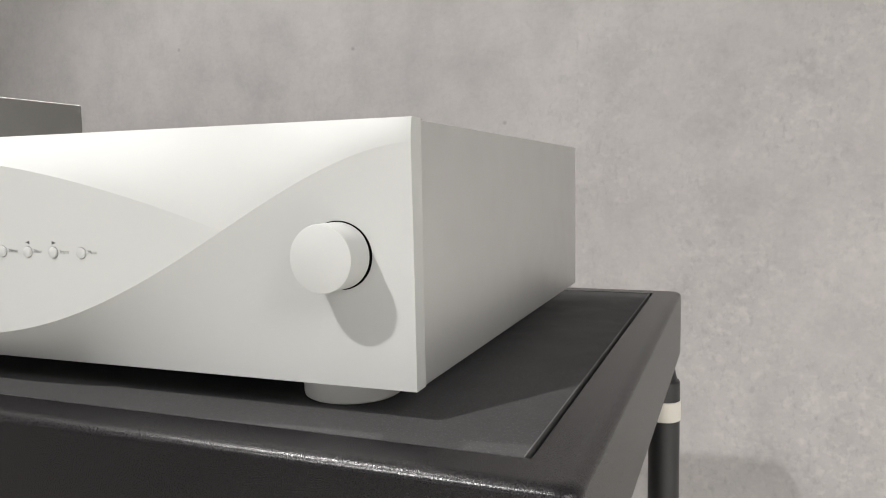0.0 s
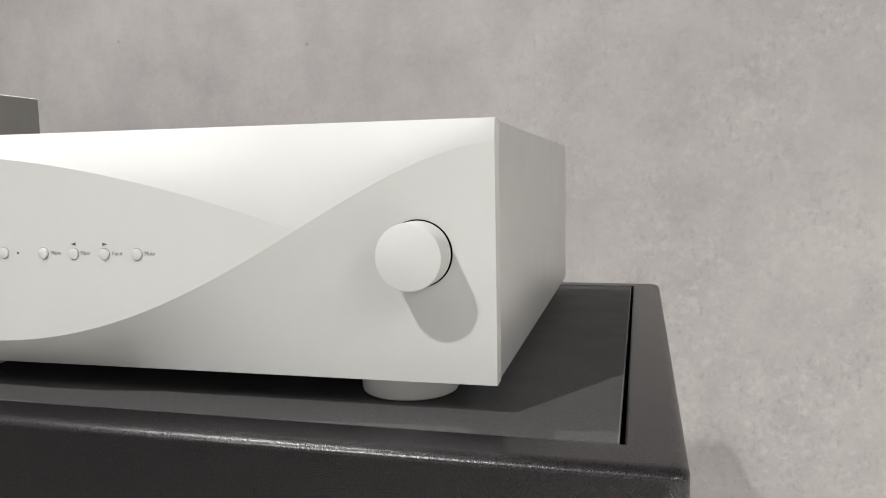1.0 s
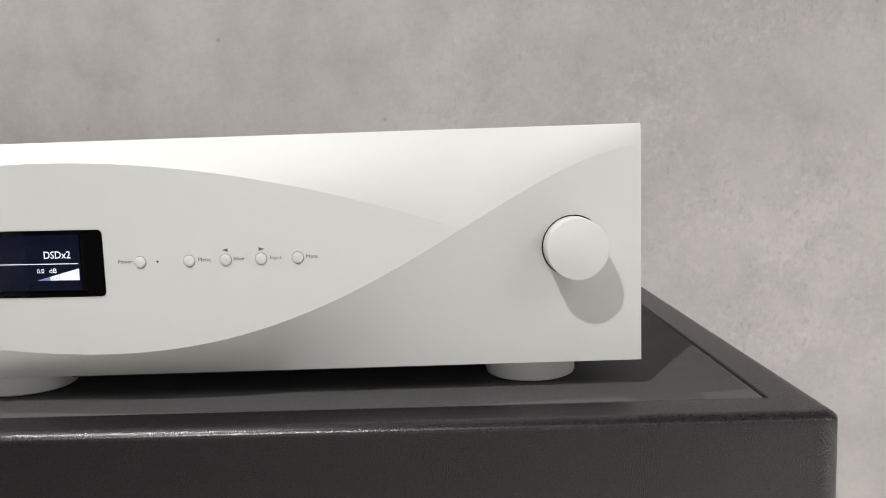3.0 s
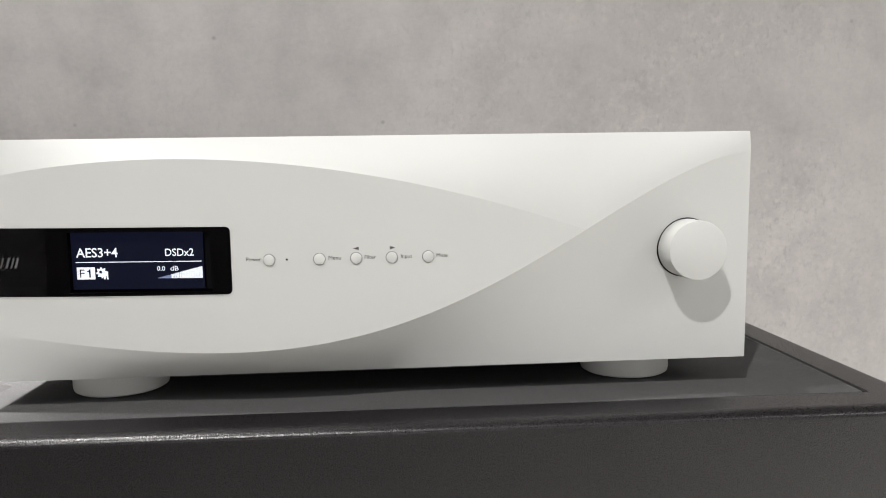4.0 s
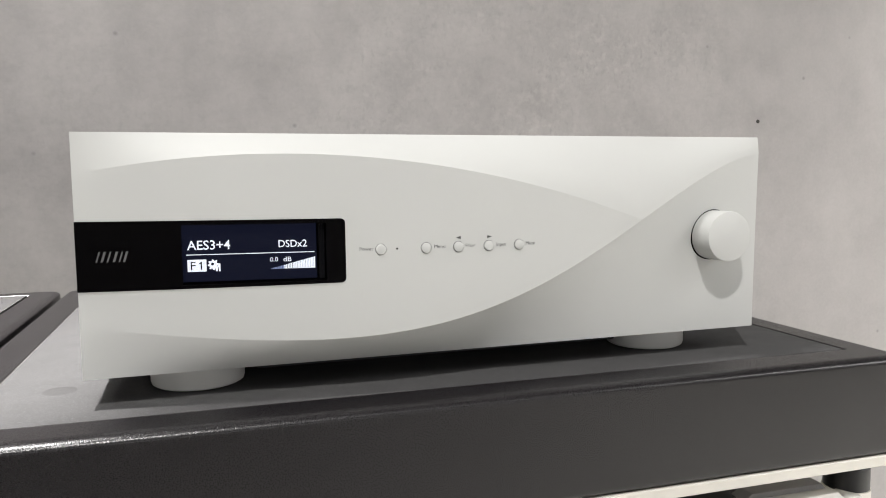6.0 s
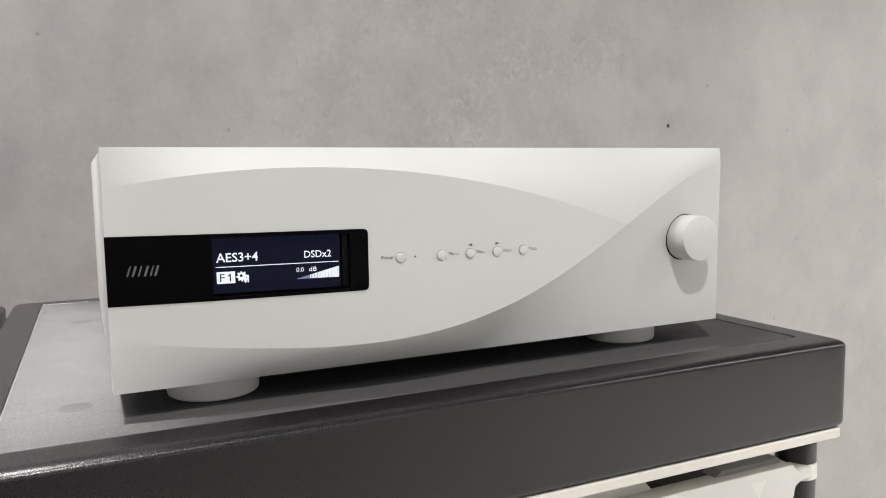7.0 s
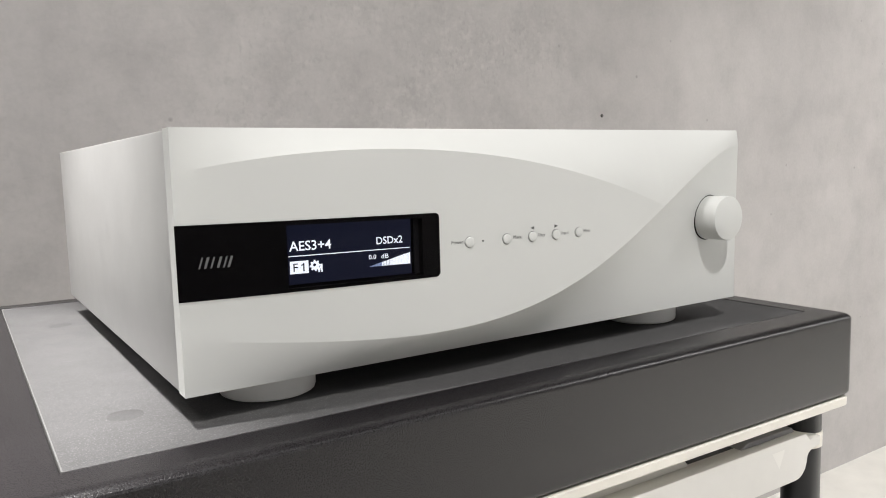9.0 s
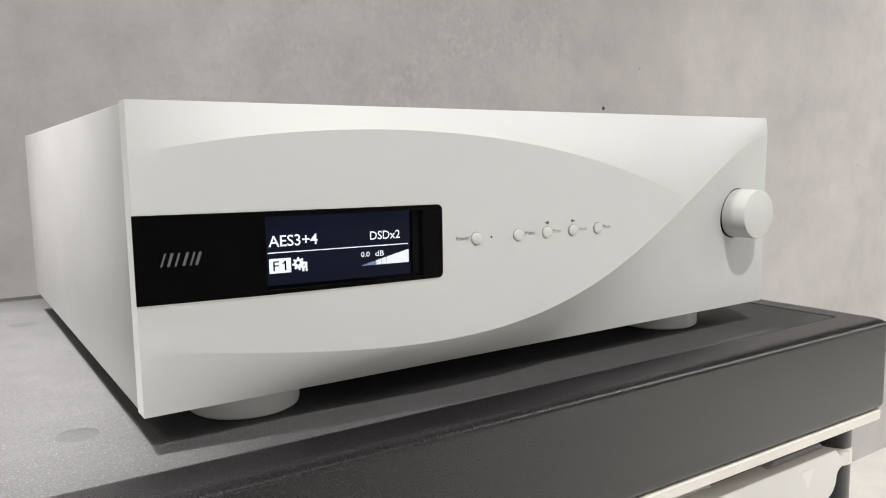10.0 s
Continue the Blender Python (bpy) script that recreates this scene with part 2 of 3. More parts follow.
# ---- the room ----
structure("wall_back", box(-2.7, 4.3, WALL, WALL + 0.15, FLOOR, CEILING), CONCRETE, "mottled grey concrete-look plaster wall", "wall")
def wall_with_opening(x0, x1, y0, y1, wx0, wx1, wz0, wz1):
    """A wall with one rectangular opening through it."""
    bm = bmesh.new()
    rings = []
    for y in (y0, y1):
        for pts in (((x0, FLOOR), (x1, FLOOR), (x1, CEILING), (x0, CEILING)), ((wx0, wz0), (wx1, wz0), (wx1, wz1), (wx0, wz1))):
            rings.append([bm.verts.new((x, y, z)) for x, z in pts])
    for a, b in ((0, 1), (2, 3), (0, 2), (1, 3)):
        for i in range(4):
            bm.faces.new((rings[a][i], rings[a][(i + 1) % 4], rings[b][(i + 1) % 4], rings[b][i]))
    return bm


# the opening is made up, only to hold the unseen front fill
structure("wall_front", wall_with_opening(-2.7, 4.3, -3.35, -3.2, -1.2, 2.2, 0.62, 1.16), DARK_WALL, "plain dark painted wall with an opening added for the fill lamp", "wall")
structure("wall_left", box(-2.85, -2.7, -3.35, WALL + 0.15, FLOOR, CEILING), WHITE_WALL, "plain white painted wall", "wall")
structure("wall_right", box(4.3, 4.45, -3.35, WALL + 0.15, FLOOR, CEILING), PALE_WALL, "plain pale grey painted wall", "wall")
structure("floor", box(-2.85, 4.45, -3.35, WALL + 0.15, FLOOR - 0.1, FLOOR), PALE_FLOOR, "pale polished floor meeting the concrete wall", "floor")
structure("ceiling", box(-2.85, 4.45, -3.35, WALL + 0.15, CEILING, CEILING + 0.1), CEILING_PAINT, "plain grey painted ceiling", "ceiling")

screw = thing("wall_screw", "small dark screw set in the concrete wall", "screw", pose(1.213, WALL, 0.838, 90, 0, 0))
part("screw_head", lathe([(0.0042, -0.003), (0.0042, 0.0005), (0.0034, 0.0016), (0.0012, 0.0020)], 20), SCREW_METAL, screw)


# ---- equipment racks ----
RX0, RX1, RY0, RY1, RTOP, RBOT = -0.090, 0.5352, -0.0285, 0.527, 0.600, 0.530
HX0, HX1, HY0, HY1 = -0.0604, 0.5075, 0.0010, 0.4995


def rect_loop(bm, x0, x1, y0, y1, r, z, k=6):
    """A rounded rectangle; a point just off each arc keeps the long sides flat in the shading."""
    pts, off = [], 0.0005
    for cx, cy, a0 in ((x1 - r, y1 - r, 0), (x0 + r, y1 - r, 90), (x0 + r, y0 + r, 180), (x1 - r, y0 + r, 270)):
        for i in range(-1, k + 1):
            a = radians(a0 + 90 * min(max(i, 0), k - 1) / (k - 1))
            d = -off if i < 0 else off if i == k else 0.0
            pts.append(bm.verts.new((cx + r * math.cos(a) - d * math.sin(a), cy + r * math.sin(a) + d * math.cos(a), z)))
    return pts


def bridge(bm, a, b):
    n = len(a)
    for i in range(n):
        bm.faces.new((a[i], a[(i + 1) % n], b[(i + 1) % n], b[i]))


def frame_mesh(x0, x1, y0, y1, hx0, hx1, hy0, hy1, zb, zt, plan_r=0.0105, top_w=0.0080, top_r=0.0046, low_r=0.0055):
    """A closed rectangular frame with rounded outer edges and a sharp-edged opening."""
    bm = bmesh.new()
    loops = [rect_loop(bm, hx0, hx1, hy0, hy1, 0.0015, zb), rect_loop(bm, hx0, hx1, hy0, hy1, 0.0015, zt - 0.0010),
             rect_loop(bm, hx0 - 0.001, hx1 + 0.001, hy0 - 0.001, hy1 + 0.001, 0.0020, zt)]
    steps, off = 7, 0.0004
    rim = [(top_w + off, zt)]
    for i in range(steps + 1):
        a = radians(90 * i / steps)
        rim.append((top_w * (1 - math.sin(a)), zt - top_r * (1 - math.cos(a))))
    rim += [(0.0, zt - top_r - off), (0.0, zb + low_r + off)]
    for i in range(steps + 1):
        a = radians(90 * i / steps)
        rim.append((low_r * (1 - math.cos(a)), zb + low_r * (1 - math.sin(a))))
    rim.append((low_r + off, zb))
    loops += [rect_loop(bm, x0 + d, x1 - d, y0 + d, y1 - d, plan_r - d * 0.8, z) for d, z in rim]
    for a, b in zip(loops, loops[1:] + loops[:1]):
        bridge(bm, a, b)
    return bm


def rounded_plate(x0, x1, y0, y1, r, z0, z1, soft=0.0008):
    """A plate with rounded corners in plan and softened edges."""
    bm = bmesh.new()
    loops = [rect_loop(bm, x0 + d, x1 - d, y0 + d, y1 - d, r, z) for d, z in ((soft, z0), (0, z0 + soft), (0, z1 - soft), (soft, z1))]
    for a, b in zip(loops, loops[1:]):
        bridge(bm, a, b)
    bm.faces.new(loops[0][::-1])
    bm.faces.new(loops[-1])
    return bm


def build_rack():
    rack = thing("equipment_rack", "charcoal hi-fi rack with inset slab top and cream underplate", "rack", group="hi-fi racks")
    part("top_frame", frame_mesh(RX0, RX1, RY0, RY1, HX0, HX1, HY0, HY1, RBOT, RTOP), RACK_PAINT, rack, "charcoal powder-coated frame with rounded edges")
    part("top_slab", box(HX0 + 0.0007, HX1 - 0.0028, HY0 + 0.0008, HY1 - 0.0015, RBOT + 0.008, RTOP - 0.0001, 0.0008), PANEL_TOP, rack, "grey blasted slab with fine sparkle")
    part("slab_bed", box(HX0 - 0.004, HX1 + 0.004, HY0 - 0.004, HY1 + 0.004, RBOT + 0.0008, RBOT + 0.0035), RUBBER, rack)
    # paler strips added for the line of light on the slab's side chamfers
    for x0, x1 in ((HX0 + 0.0004, HX0 + 0.0012), (HX1 - 0.0033, HX1 - 0.0025)):
        part("edge_glint", box(x0, x1, HY0 + 0.0010, HY1 - 0.0018, RTOP - 0.006, RTOP + 0.0001, 0.0003), EDGE_GLINT, rack, "thin paler strip added for light caught by the slab's chamfer")
    for px in (-0.021,):
        for py in (0.069, 0.371):
            part("slab_plug", lathe([(0.0097, -0.0012), (0.0097, -0.00006), (0.0095, -0.00002)], 32), PLUG, rack, "slightly darker round plug", m=pose(px, py, RTOP))
    part("underplate", rounded_plate(RX0 + 0.004, RX1 - 0.004, RY0 + 0.001, RY1 - 0.004, 0.007, 0.5216, 0.5293), CREAM, rack, "cream lacquered plate")
    # black sheet filling the slit, in place of the shade inside it
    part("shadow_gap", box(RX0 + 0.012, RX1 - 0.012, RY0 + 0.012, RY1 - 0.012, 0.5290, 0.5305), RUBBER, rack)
    for px in (RX0 + 0.0140, RX1 - 0.0140):
        for py in (0.009, 0.490):
            post = part("post", lathe([(0.0160, FLOOR + 0.012), (0.0160, 0.5095), (0.0148, 0.5115), (0.0130, 0.5122), (0.0110, 0.5218)], 40), POST_BLACK, rack, m=pose(px, py, 0))
            low, high = (0.4690, 0.4905) if py > 0.2 else (0.4790, 0.4935)
            part("collar", lathe([(0.0156, low), (0.0168, low + 0.0008), (0.0168, high - 0.0008), (0.0156, high)], 40), CREAM, post, "cream clamp collar")
            part("foot", lathe([(0.020, FLOOR), (0.021, FLOOR + 0.003), (0.021, FLOOR + 0.009), (0.0150, FLOOR + 0.013)], 40), RUBBER, post)
    # second tier: front beam with an arm to each post
    c = (RX0 + RX1) / 2
    half = [(0.0, 0.4615), (0.258, 0.4615)]
    half += [(0.258 + 0.016 * math.sin(radians(15 * i)), 0.4775 - 0.016 * math.cos(radians(15 * i))) for i in range(1, 7)]
    half += [(0.288 - 0.014 * math.cos(radians(15 * i)), 0.4775 + 0.0075 * math.sin(radians(15 * i))) for i in range(1, 7)]
    half += [(0.2925, 0.4855), (0.2930, 0.4935), (0.284, 0.4945), (0.278, 0.4925), (0.271, 0.4995), (0.0, 0.4995)]
    outline = [(c + x, z) for x, z in half] + [(c - x, z) for x, z in half[::-1][1:-1]]
    shelf = part("shelf_beam", prism(outline, -0.012, 0.004, 0.0008), SHELF_GREY, rack, "pale grey lacquered beam with clamp arms", smooth=False)
    part("shelf_board", box(RX0 + 0.035, RX1 - 0.035, 0.004, 0.48, 0.470, 0.486, 0.001), RUBBER, shelf)
    part("raised_plate", prism([(RX0 + 0.040, 0.4995), (0.3615, 0.4995), (0.343, 0.5195), (RX0 + 0.040, 0.5195)], 0.001, 0.012, 0.0006), SHELF_GREY, shelf, smooth=False)
    part("lip", prism([(0.418, 0.4995), (0.490, 0.4995), (0.486, 0.5040), (0.426, 0.5040)], -0.004, 0.010, 0.0008), LIP_SHADED, shelf, "grey lip, coloured darker for the shade under the rail", smooth=False)
    part("arrow_inlay", prism([(0.4470, 0.4925), (0.4640, 0.4925), (0.4570, 0.4775)], -0.01212, -0.0115), INLAY, shelf, "slightly paler triangular inlay", smooth=False)
    lower = part("lower_shelf", box(RX0 + 0.02, RX1 - 0.02, 0.0, 0.49, 0.285, 0.305, 0.002), SHELF_GREY, rack)
    part("lower_bar", box(RX0 + 0.02, RX1 - 0.02, -0.010, 0.002, 0.268, 0.305, 0.002), SHELF_GREY, lower)
    return rack


# paler than the slab, to put the chamfer's highlight into colour
EDGE_GLINT = plain_material("edge_glint_metal", (0.17, 0.168, 0.163), 0.5, 0.4)
PLUG = speckled_material("dull_plug_face", (0.068, 0.0667, 0.067), 0.6, (0.135, 0.132, 0.132), 1150.0, 0.3)
PLUG.node_tree.nodes["Principled BSDF"].inputs["Specular IOR Level"].default_value = 0.02
rack = build_rack()
copy_thing(rack, pose(0, 0, 0, 0, 0, -0.55) @ pose(-0.632, 0.0, 0))
rack.matrix_basis = pose(0, 0, 0, 0, 0, -0.55)

# made-up black box that keeps the inside of the rack dark
component = thing("rack_filler", "unseen black box added to keep the lower rack dark", "hi-fi component", pose(0, 0, 0, 0, 0, -0.55))
part("casing", box(0.02, 0.44, 0.03, 0.42, 0.313, 0.440, 0.003), RUBBER, component)
for px in (0.07, 0.39):
    for py in (0.08, 0.37):
        part("foot", lathe([(0.016, 0.305), (0.017, 0.3065), (0.017, 0.3135)], 28), POST_BLACK, component, m=pose(px, py, 0))


# ---- grey amplifier on its platform, on the second rack ----
platform = thing("isolation_platform", "black isolation platform standing on the neighbouring rack", "platform")
part("board", box(-0.60, -0.187, 0.010, 0.462, 0.611, 0.634, 0.004, 3), RUBBER, platform)
for px in (-0.55, -0.24):
    for py in (0.06, 0.41):
        part("foot", lathe([(0.020, 0.6003), (0.021, 0.602), (0.021, 0.612)], 28), POST_BLACK, platform, m=pose(px, py, 0))
grey_amp = thing("power_amplifier", "plain dark grey metal power amplifier casing", "amplifier")
part("casing", box(-0.585, -0.195, 0.030, 0.436, 0.634, 0.8262, 0.0015), BOX_GREY, grey_amp)
part("front_plate", box(-0.587, -0.193, 0.022, 0.030, 0.634, 0.8270, 0.002), BOX_GREY, grey_amp)


# ---- silver audio converter ----
W, PB, PT, PY = 0.444, 0.6174, 0.753, 0.020     # width, panel bottom and top, plane of the panel's rim


def bow(x):
    """The plan of the panel's swollen middle."""
    return 0.413 * (x - 0.22) ** 2


def upper(x):
    """Height of the crease over the lens-shaped field."""
    return 0.7302 + 0.2030 * x - 0.9878 * x ** 2 + 0.3443 * x ** 3


def lower_crease(x):
    """Height of the long S-shaped crease."""
    return 0.64703 - 0.15393 * x + 0.41064 * x ** 2 - 2.31176 * x ** 3 + 22.6084 * x ** 4 - 34.4723 * x ** 5


def crease_heights(x):
    s = min(lower_crease(x), PT - 0.008)
    return s, max(min(upper(x), PT - 0.006), s)


def ridge(x):
    """How far the long crease stands proud towards the panel's right-hand end."""
    k = min(1.0, max(0.0, (x - 0.30) / 0.11))
    return 0.0024 * k * k * (3 - 2 * k)


def face_depth(x, z):
    s, u = crease_heights(x)
    y0 = bow(x) - ridge(x)
    if z > u:
        k = (z - u) / (PT - u)
        a = 0.28 + 0.60 * (0.5 + 0.5 * math.tanh((0.22 - x) / 0.07))
        return y0 + (PY - y0) * (a * k + (1 - a) * k * k)
    if z < s:
        k = (s - z) / (s - PB)
        c = 0.92 + 0.38 * math.tanh((x - 0.20) / 0.06) + 0.5 * min(1.0, max(0.0, (x - 0.30) / 0.08))
        return y0 + (PY - y0) * k * (c + (1 - c) * k)
    return y0


WX0, WX1, WZ0, WZ1 = 0.0, 0.144, 0.6670, 0.7041      # display window
AX0, AX1, AZ0, AZ1 = 0.0535, 0.1340, 0.6685, 0.7020  # opening behind it


def panel_mesh():
    bm = bmesh.new()
    xs = sorted({round(W * i / 180, 5) for i in range(181)} | {AX0, AX1})
    grid = []
    for x in xs:
        s, u = crease_heights(x)
        zb, zt = min(max(AZ0, s), u), min(max(AZ1, s), u)
        marks = [PB, s, zb, zt, u, PT]
        rows = [18, 3, 3, 3, 14]
        zs = []
        for (a, b), n in zip(zip(marks, marks[1:]), rows):
            zs += [a + (b - a) * i / n for i in range(n)]
        grid.append([(x, face_depth(x, z), z) for z in zs + [PT]])
    vs = [[bm.verts.new(p) for p in col] for col in grid]
    for i in range(len(xs) - 1):
        for j in range(len(vs[0]) - 1):
            mid_x = (xs[i] + xs[i + 1]) / 2
            mid_z = sum(vs[i + p][j + q].co.z for p in (0, 1) for q in (0, 1)) / 4
            if AX0 < mid_x < AX1 and AZ0 < mid_z < AZ1:
                continue
            bm.faces.new((vs[i][j], vs[i + 1][j], vs[i + 1][j + 1], vs[i][j + 1]))
    # rim back to the rear of the plate
    back = 0.0315
    border = [vs[i][0] for i in range(len(xs))] + vs[-1][1:] + [vs[i][-1] for i in range(len(xs) - 2, -1, -1)] + vs[0][-2:0:-1]
    soft = [bm.verts.new((v.co.x, 0.0212, v.co.z)) for v in border]
    rear = [bm.verts.new((v.co.x, back, v.co.z)) for v in border]
    bridge(bm, border, soft)
    bridge(bm, soft, rear)
    bm.faces.new(rear)
    bmesh.ops.remove_doubles(bm, verts=bm.verts, dist=2e-6)
    bmesh.ops.dissolve_degenerate(bm, dist=1e-6, edges=bm.edges)
    return bm


def arc_sheet(x0, x1, z0, z1, lift, thick, r=0.0, hole=None, nx=60, nz=14):
    """A thin sheet bent along the bow, its right-hand corners rounded by r."""
    bm = bmesh.new()
    xs = [x0 + (x1 - x0) * i / nx for i in range(nx + 1)]
    if hole:
        xs = sorted(set(xs) | {hole[0], hole[1]})
    zs = [z0 + (z1 - z0) * j / nz for j in range(nz + 1)]
    if hole:
        zs = sorted(set(zs) | {hole[2], hole[3]})
    cols = []
    xs = [x for x in xs if x < x1 - r - 1e-6] + ([x1 - r + r * math.sin(radians(90 * i / 8)) for i in range(9)] if r else [x1])
    for x in xs:
        cut = r - math.sqrt(max(0.0, r * r - (x - (x1 - r)) ** 2)) if r and x > x1 - r else 0.0
        cols.append([bm.verts.new((x, bow(x) - lift, min(max(z, z0 + cut), z1 - cut))) for z in zs])
    for i in range(len(xs) - 1):
        for j in range(len(zs) - 1):
            mx, mz = (xs[i] + xs[i + 1]) / 2, (zs[j] + zs[j + 1]) / 2
            if hole and hole[0] < mx < hole[1] and hole[2] < mz < hole[3]:
                continue
            bm.faces.new((cols[i][j], cols[i + 1][j], cols[i + 1][j + 1], cols[i][j + 1]))
    bmesh.ops.remove_doubles(bm, verts=bm.verts, dist=1e-6)
    for v in bm.verts:      # the window flares a little towards the panel's end
        v.co.z += 0.0007 * max(0.0, 1 - v.co.x / WX1) * (v.co.z - 0.68555) / 0.01855
    if thick:
        moved = bmesh.ops.extrude_face_region(bm, geom=list(bm.faces))["geom"]
        for v in moved:
            if isinstance(v, bmesh.types.BMVert):
                v.co.y -= thick
    return bm


converter = thing("audio_converter", "satin silver hi-fi converter with sculpted wavy front and lit display", "hi-fi component")
part("case", box(0.0003, W - 0.0003, 0.0318, 0.430, PB + 0.0003, PT - 0.0008, 0.0008), CASE_GREY, converter, "plain grey-silver metal casing")
# invented plate that blocks stray light beneath the case
part("shade_plate", box(0.095, W - 0.095, 0.050, 0.405, 0.6085, PB + 0.0012, 0.001), RUBBER, converter, "unseen black plate added to darken the gap under the case")
part("front_panel", panel_mesh(), SILVER, converter, "sculpted silver plate with sweeping lens-shaped field", sharp=4.5)
for px in (0.060, 0.384):
    for py in (0.0665, 0.380):
        part("foot", lathe([(0.0262, 0.6003), (0.0278, 0.6012), (0.0284, 0.6030), (0.0284, 0.6172), (0.0278, 0.6186)], 64), SILVER_FOOT, converter, "round turned metal foot", m=pose(px, py, 0))

# display window
glass = part("display_window", arc_sheet(WX0 - 0.0003, WX1, WZ0, WZ1, 0.00035, 0.00015, 0.0028), GLASS, converter, "dark glass window wrapping to the panel's end")
glass.visible_shadow = False
part("window_print", arc_sheet(WX0 - 0.0002, WX1, WZ0, WZ1, 0.0001, 0.0002, 0.0028, (AX0 + 0.001, AX1 - 0.001, AZ0 + 0.0004, AZ1 - 0.0004)), BLACK_PRINT, glass)

part("window_rim", arc_sheet(WX0 - 0.0002, WX1 - 0.0030, WZ0 - 0.0004, WZ0 - 0.0001, 0.0, 0.0004), SILVER, glass, "thin bright machined rim")

# the screen lies flat behind the opening
SX0, SX1 = 0.0545, 0.1285
SY0, SY1 = bow(SX0) + 0.0045, bow(SX1) + 0.0045
SLOPE = math.atan2(SY1 - SY0, SX1 - SX0)


def on_screen(x, z, lift=0.0):
    return Matrix.Translation((x, SY0 + (x - SX0) * math.tan(SLOPE) - lift, z)) @ Matrix.Rotation(SLOPE, 4, "Z")


def flat(points, thick=0.0002):
    """A thin plate in x and z about the origin."""
    return prism(points, 0.0, -thick)


def rect(x0, x1, z0, z1):
    return [(x0, z0), (x1, z0), (x1, z1), (x0, z1)]


housing = bmesh.new()
hx0, hx1, hz0, hz1 = AX0, AX1, AZ0, AZ1
ring_a = [housing.verts.new((x, bow(x) + 0.0004, z)) for x, z in rect(hx0, hx1, hz0, hz1)]
ring_b = [housing.verts.new((x, 0.0225, z)) for x, z in rect(hx0, hx1, hz0, hz1)]
bridge(housing, ring_a, ring_b)
housing.faces.new(ring_b)
part("screen_housing", housing, BLACK_PRINT, glass, smooth=False)
screen = part("screen", flat(rect(0, SX1 - SX0, 0.6698 - 0.6855, AZ1 - 0.6855)), SCREEN_DARK, converter, "dark blue lit display screen", smooth=False, m=on_screen(SX0, 0.6855))


BEZEL = plain_material("dark_bezel_plastic", (0.002, 0.002, 0.003), 0.6)
BEZEL.node_tree.nodes["Principled BSDF"].inputs["Specular IOR Level"].default_value = 0.1
inv = screen.matrix_basis.inverted()
part("screen_bezel", flat(rect(0, 0.0030, AZ0 - 0.6855 + 0.0012, AZ1 - 0.6855 - 0.0012), 0.0012), BEZEL, screen, "dark plastic bezel strip", smooth=False, m=inv @ on_screen(SX1 + 0.0009, 0.6855, 0.0002))


def text_mesh(body, width, mat, name, parent, m, height=0.0, bold=0.0):
    """Flat lettering of a given width, its left end on the baseline at the origin, facing -y."""
    cu = bpy.data.curves.new(name, "FONT")
    cu.body, cu.size, cu.offset = body, 1.0, bold
    cu.resolution_u = 3
    tmp = bpy.data.objects.new(name, cu)
    scene.collection.objects.link(tmp)
    bpy.context.view_layer.update()
    me = bpy.data.meshes.new_from_object(tmp.evaluated_get(bpy.context.evaluated_depsgraph_get()))
    bpy.data.objects.remove(tmp)
    lo = Vector([min(v.co[i] for v in me.vertices) for i in range(3)])
    hi = Vector([max(v.co[i] for v in me.vertices) for i in range(3)])
    sx = width / (hi.x - lo.x)
    sz = height / (hi.y - lo.y) if height else sx
    for v in me.vertices:
        v.co = Vector(((v.co.x - lo.x) * sx, 0.0, (v.co.y - (lo.y if height else 0)) * sz))
    me.materials.clear()
    me.materials.append(mat)
    me.name = name
    ob = new(name, me)
    ob.parent = parent
    ob.matrix_basis = m
    return ob


def screen_pose(x, z, lift=0.0004):
    return inv @ on_screen(x, z, lift)


text_mesh("AES3+4", 0.0234, SCREEN_LIT, "input_text", screen, screen_pose(0.0571, 0.6877), 0.0053, 0.013)
text_mesh("DSDx2", 0.0160, SCREEN_LIT, "format_text", screen, screen_pose(0.1068, 0.6880), 0.0042, 0.011)
part("rule_line", flat(rect(0, 0.0707, 0, 0.00045)), SCREEN_LIT, screen, smooth=False, m=screen_pose(0.0566, 0.6848))
part("filter_badge", flat(rect(0, 0.0102, 0, 0.0068)), SCREEN_LIT, screen, "white badge", smooth=False, m=screen_pose(0.0571, 0.6755))
text_mesh("F", 0.0026, BLACK_PRINT, "filter_text", screen, screen_pose(0.0588, 0.6767, 0.0008), 0.0044)
part("filter_text", flat([(0.0012, 0), (0.0019, 0), (0.0019, 0.0044), (0.0013, 0.0044), (0.0010, 0.0038), (0.0002, 0.0035), (0.0002, 0.0029), (0.0012, 0.0032)]), BLACK_PRINT, screen, smooth=False, m=screen_pose(0.0629, 0.6767, 0.0008))
text_mesh("0.0", 0.0045, SCREEN_LIT, "level_text", screen, screen_pose(0.1019, 0.6799), 0.0026, 0.010)
text_mesh("dB", 0.0046, SCREEN_LIT, "unit_text", screen, screen_pose(0.1093, 0.6799), 0.0026, 0.006)
gear = []
for k in range(32):
    a = 2 * math.pi * k / 32
    r = 0.0031 if k % 4 < 2 else 0.0023
    gear.append((r * math.cos(a), r * math.sin(a)))
part("gear_icon", flat(gear), SCREEN_LIT, screen, smooth=False, m=screen_pose(0.0709, 0.6792))
part("icon_gap", flat([(0.0008 * math.cos(math.pi * k / 8), 0.0008 * math.sin(math.pi * k / 8)) for k in range(16)]), SCREEN_DARK, screen, smooth=False, m=screen_pose(0.0705, 0.6796, 0.0006))
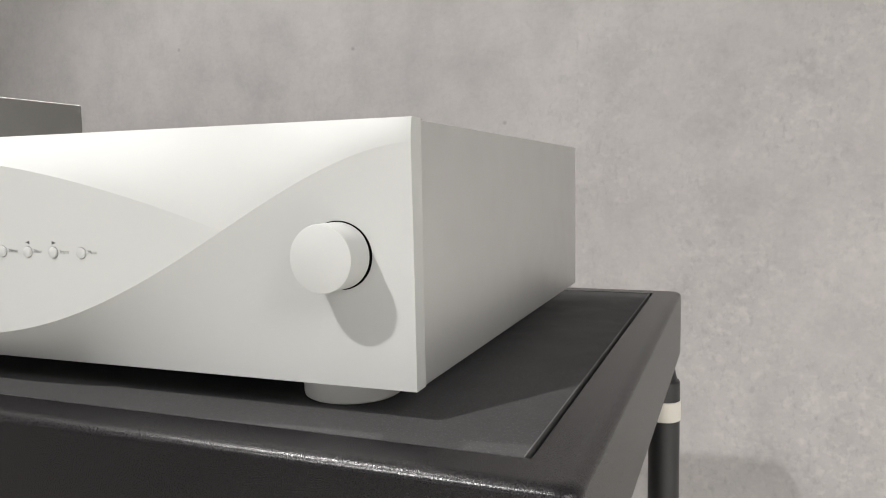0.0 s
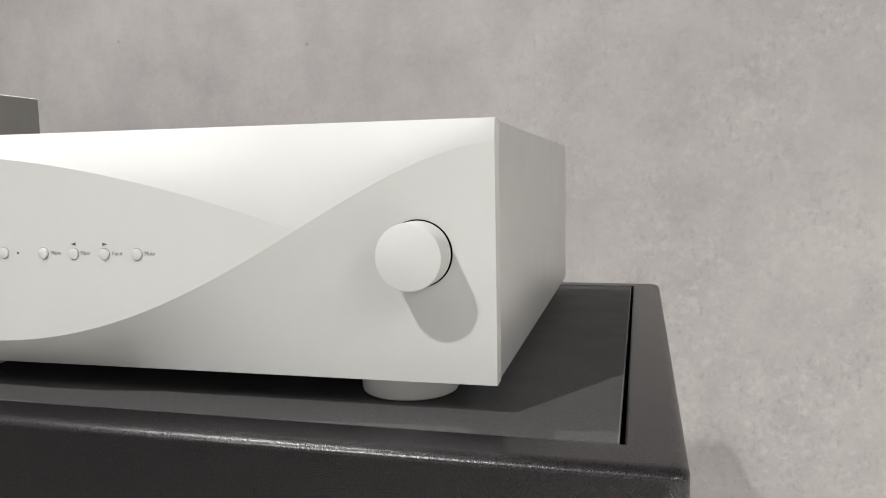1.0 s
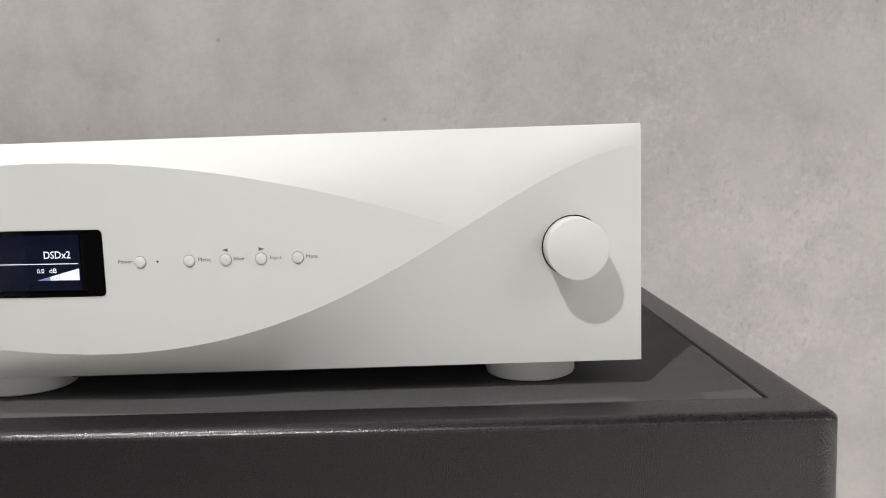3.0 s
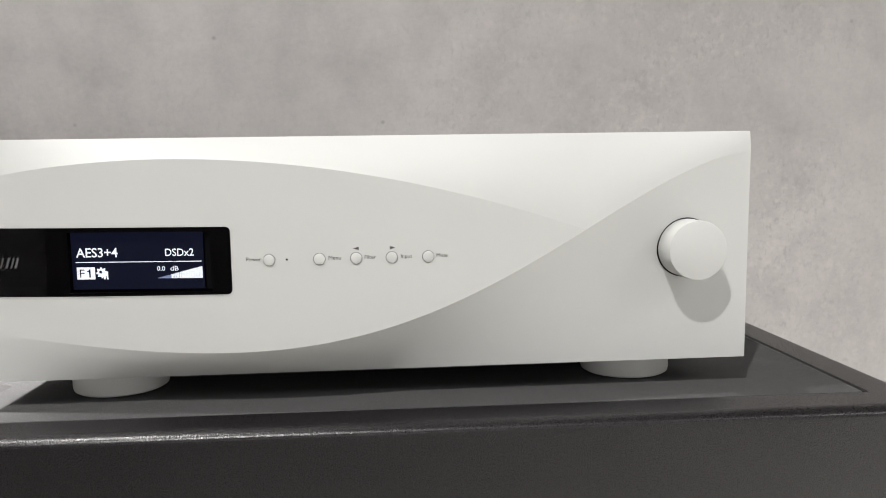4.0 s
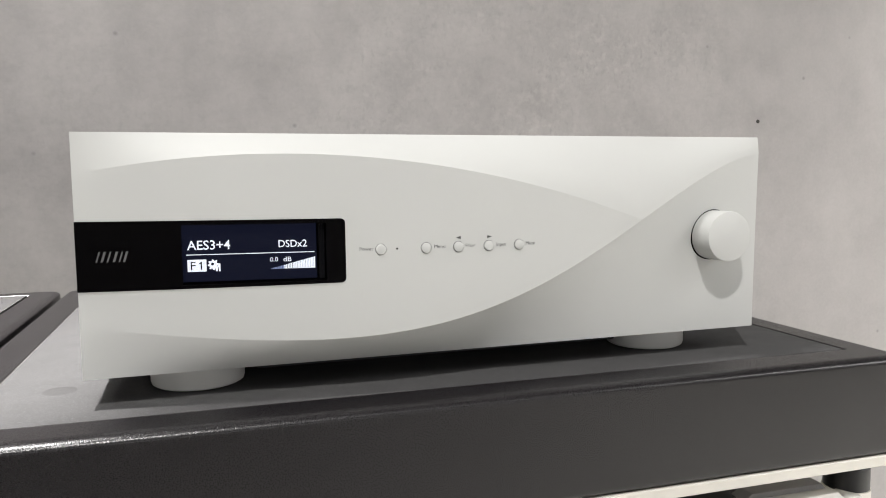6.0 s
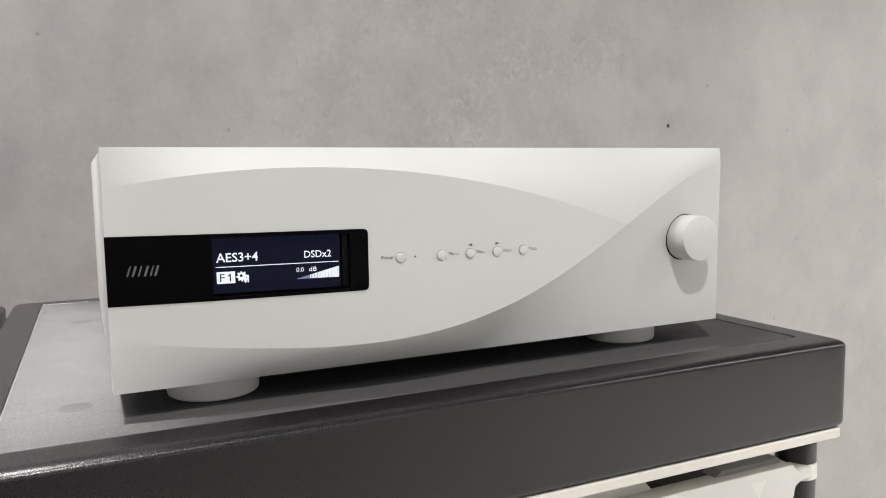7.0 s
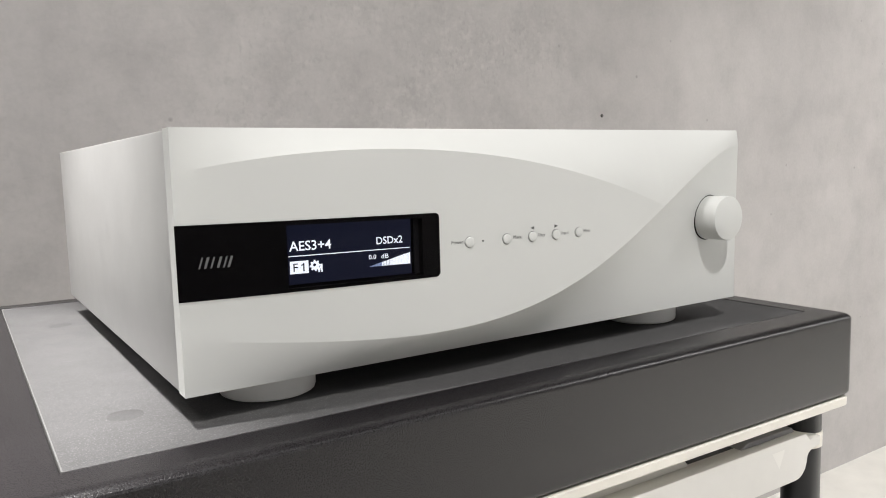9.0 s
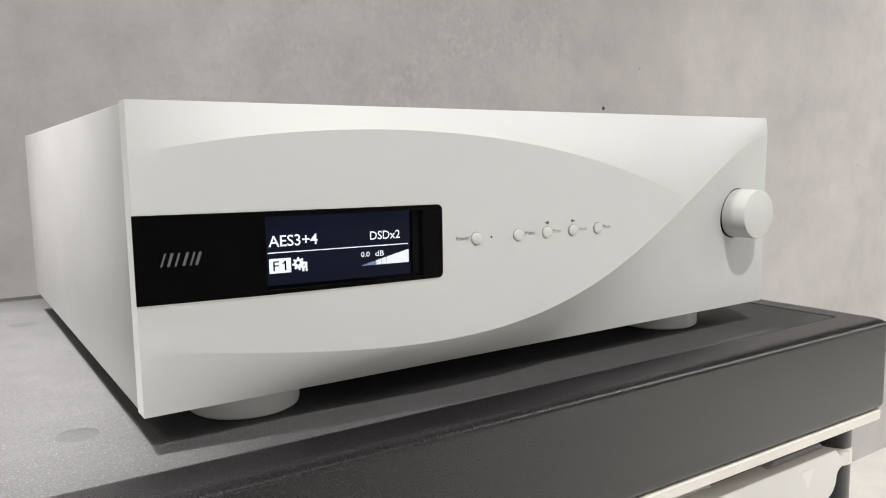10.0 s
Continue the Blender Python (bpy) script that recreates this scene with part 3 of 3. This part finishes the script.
part("tool_icon", flat([(-0.0017, 0.0019), (-0.0009, 0.0019), (0.0000, -0.0016), (0.0009, 0.0012), (0.0018, 0.0012), (0.0018, -0.0032), (0.0010, -0.0032), (0.0008, -0.0006), (0.0002, -0.0032), (-0.0006, -0.0032)]), SCREEN_LIT, screen, smooth=False, m=screen_pose(0.0729, 0.6787, 0.0010))
for k in range(27):
    x, hgt = 0.00092 * k, 0.0001 + 0.0064 * (k + 1) / 27
    part("level_bar", flat(rect(0, 0.00070 if k < 14 else 0.00080, 0, hgt)), SCREEN_LIT if k > 7 else SCREEN_BLUE, screen, smooth=False, m=screen_pose(0.1024 + x, 0.6757))


def on_face(x, z, lift=0.0):
    return Matrix.Translation((x, bow(x) - lift, z)) @ Matrix.Rotation(math.atan(0.826 * (x - 0.22)), 4, "Z")


# emblem as plain slanted strokes
for x, w in ((0.0098, 0.0008), (0.0124, 0.0012), (0.0155, 0.0008), (0.0186, 0.0012), (0.0216, 0.0008), (0.0238, 0.0012)):
    part("emblem", flat([(0, 0), (w, 0), (w + 0.0019, 0.0057), (0.0019, 0.0057)], 0.0001), LOGO_INK, glass, "pale grey slanted emblem stroke", smooth=False, m=on_face(x, 0.6826, 0.00055))

# push buttons with their captions
BUTTON = lathe([(0.0031, -0.0005), (0.0031, 0.0006), (0.0029, 0.0010), (0.0022, 0.0013), (0.0008, 0.0014)], 36)
button_mesh = mesh_from("button", BUTTON, SILVER)
ring_mesh = mesh_from("button_gap", lathe([(0.00335, -0.0004), (0.00335, 0.00006)], 36), INK)
for x in (0.1646, 0.1919, 0.2120, 0.2315, 0.2516):
    b = new("button", button_mesh)
    b.parent = converter
    b.matrix_basis = on_face(x, 0.6854) @ Matrix.Rotation(radians(90), 4, "X")
    g = new("button_gap", ring_mesh)
    g.parent = b
for body, x, w in (("Power", 0.1521, 0.0081), ("Menu", 0.1969, 0.0068), ("Filter", 0.2166, 0.0062), ("Input", 0.2366, 0.0062), ("Mute", 0.2563, 0.0062)):
    text_mesh(body, w, INK, "caption", converter, on_face(x, 0.6849, 0.00012))
part("arrow_mark", flat([(-0.0017, 0), (0.0015, 0.0010), (0.0015, -0.0010)], 0.0001), INK, converter, smooth=False, m=on_face(0.2120, 0.6908, 0.00005))
part("arrow_mark", flat([(0.0017, 0), (-0.0015, -0.0010), (-0.0015, 0.0010)], 0.0001), INK, converter, smooth=False, m=on_face(0.2320, 0.6908, 0.00005))
part("indicator", lathe([(0.0006, -0.0003), (0.0006, 0.0001)], 16), BLACK_PRINT, converter, "tiny dark indicator", m=on_face(0.1742, 0.6855) @ Matrix.Rotation(radians(90), 4, "X"))

# volume knob
knob_y = face_depth(0.4045, 0.686)
knob_out = knob_y + 0.0030
knob = part("volume_knob", lathe([(0.0160, -0.003), (0.0160, 0.0004), (0.0170, 0.0004), (0.0170, 0.0010), (0.0169, knob_out - 0.0010), (0.0167, knob_out - 0.0003), (0.0161, knob_out)], 96), SILVER, converter, "large round silver knob", m=pose(0.4045, knob_y, 0.6854, 90, 0, 0))
slope_x = (face_depth(0.4145, 0.6854) - face_depth(0.3945, 0.6854)) / 0.020
slope_z = (face_depth(0.4045, 0.6974) - face_depth(0.4045, 0.6734)) / 0.024
lie = Vector((slope_x, -1.0, slope_z)).to_track_quat("Z", "Y").to_matrix().to_4x4()
part("knob_gap", lathe([(0.0177, -0.004), (0.0177, 0.0005)], 72), BLACK_PRINT, knob, m=knob.matrix_basis.inverted() @ Matrix.Translation((0.4045, knob_y, 0.6854)) @ lie)
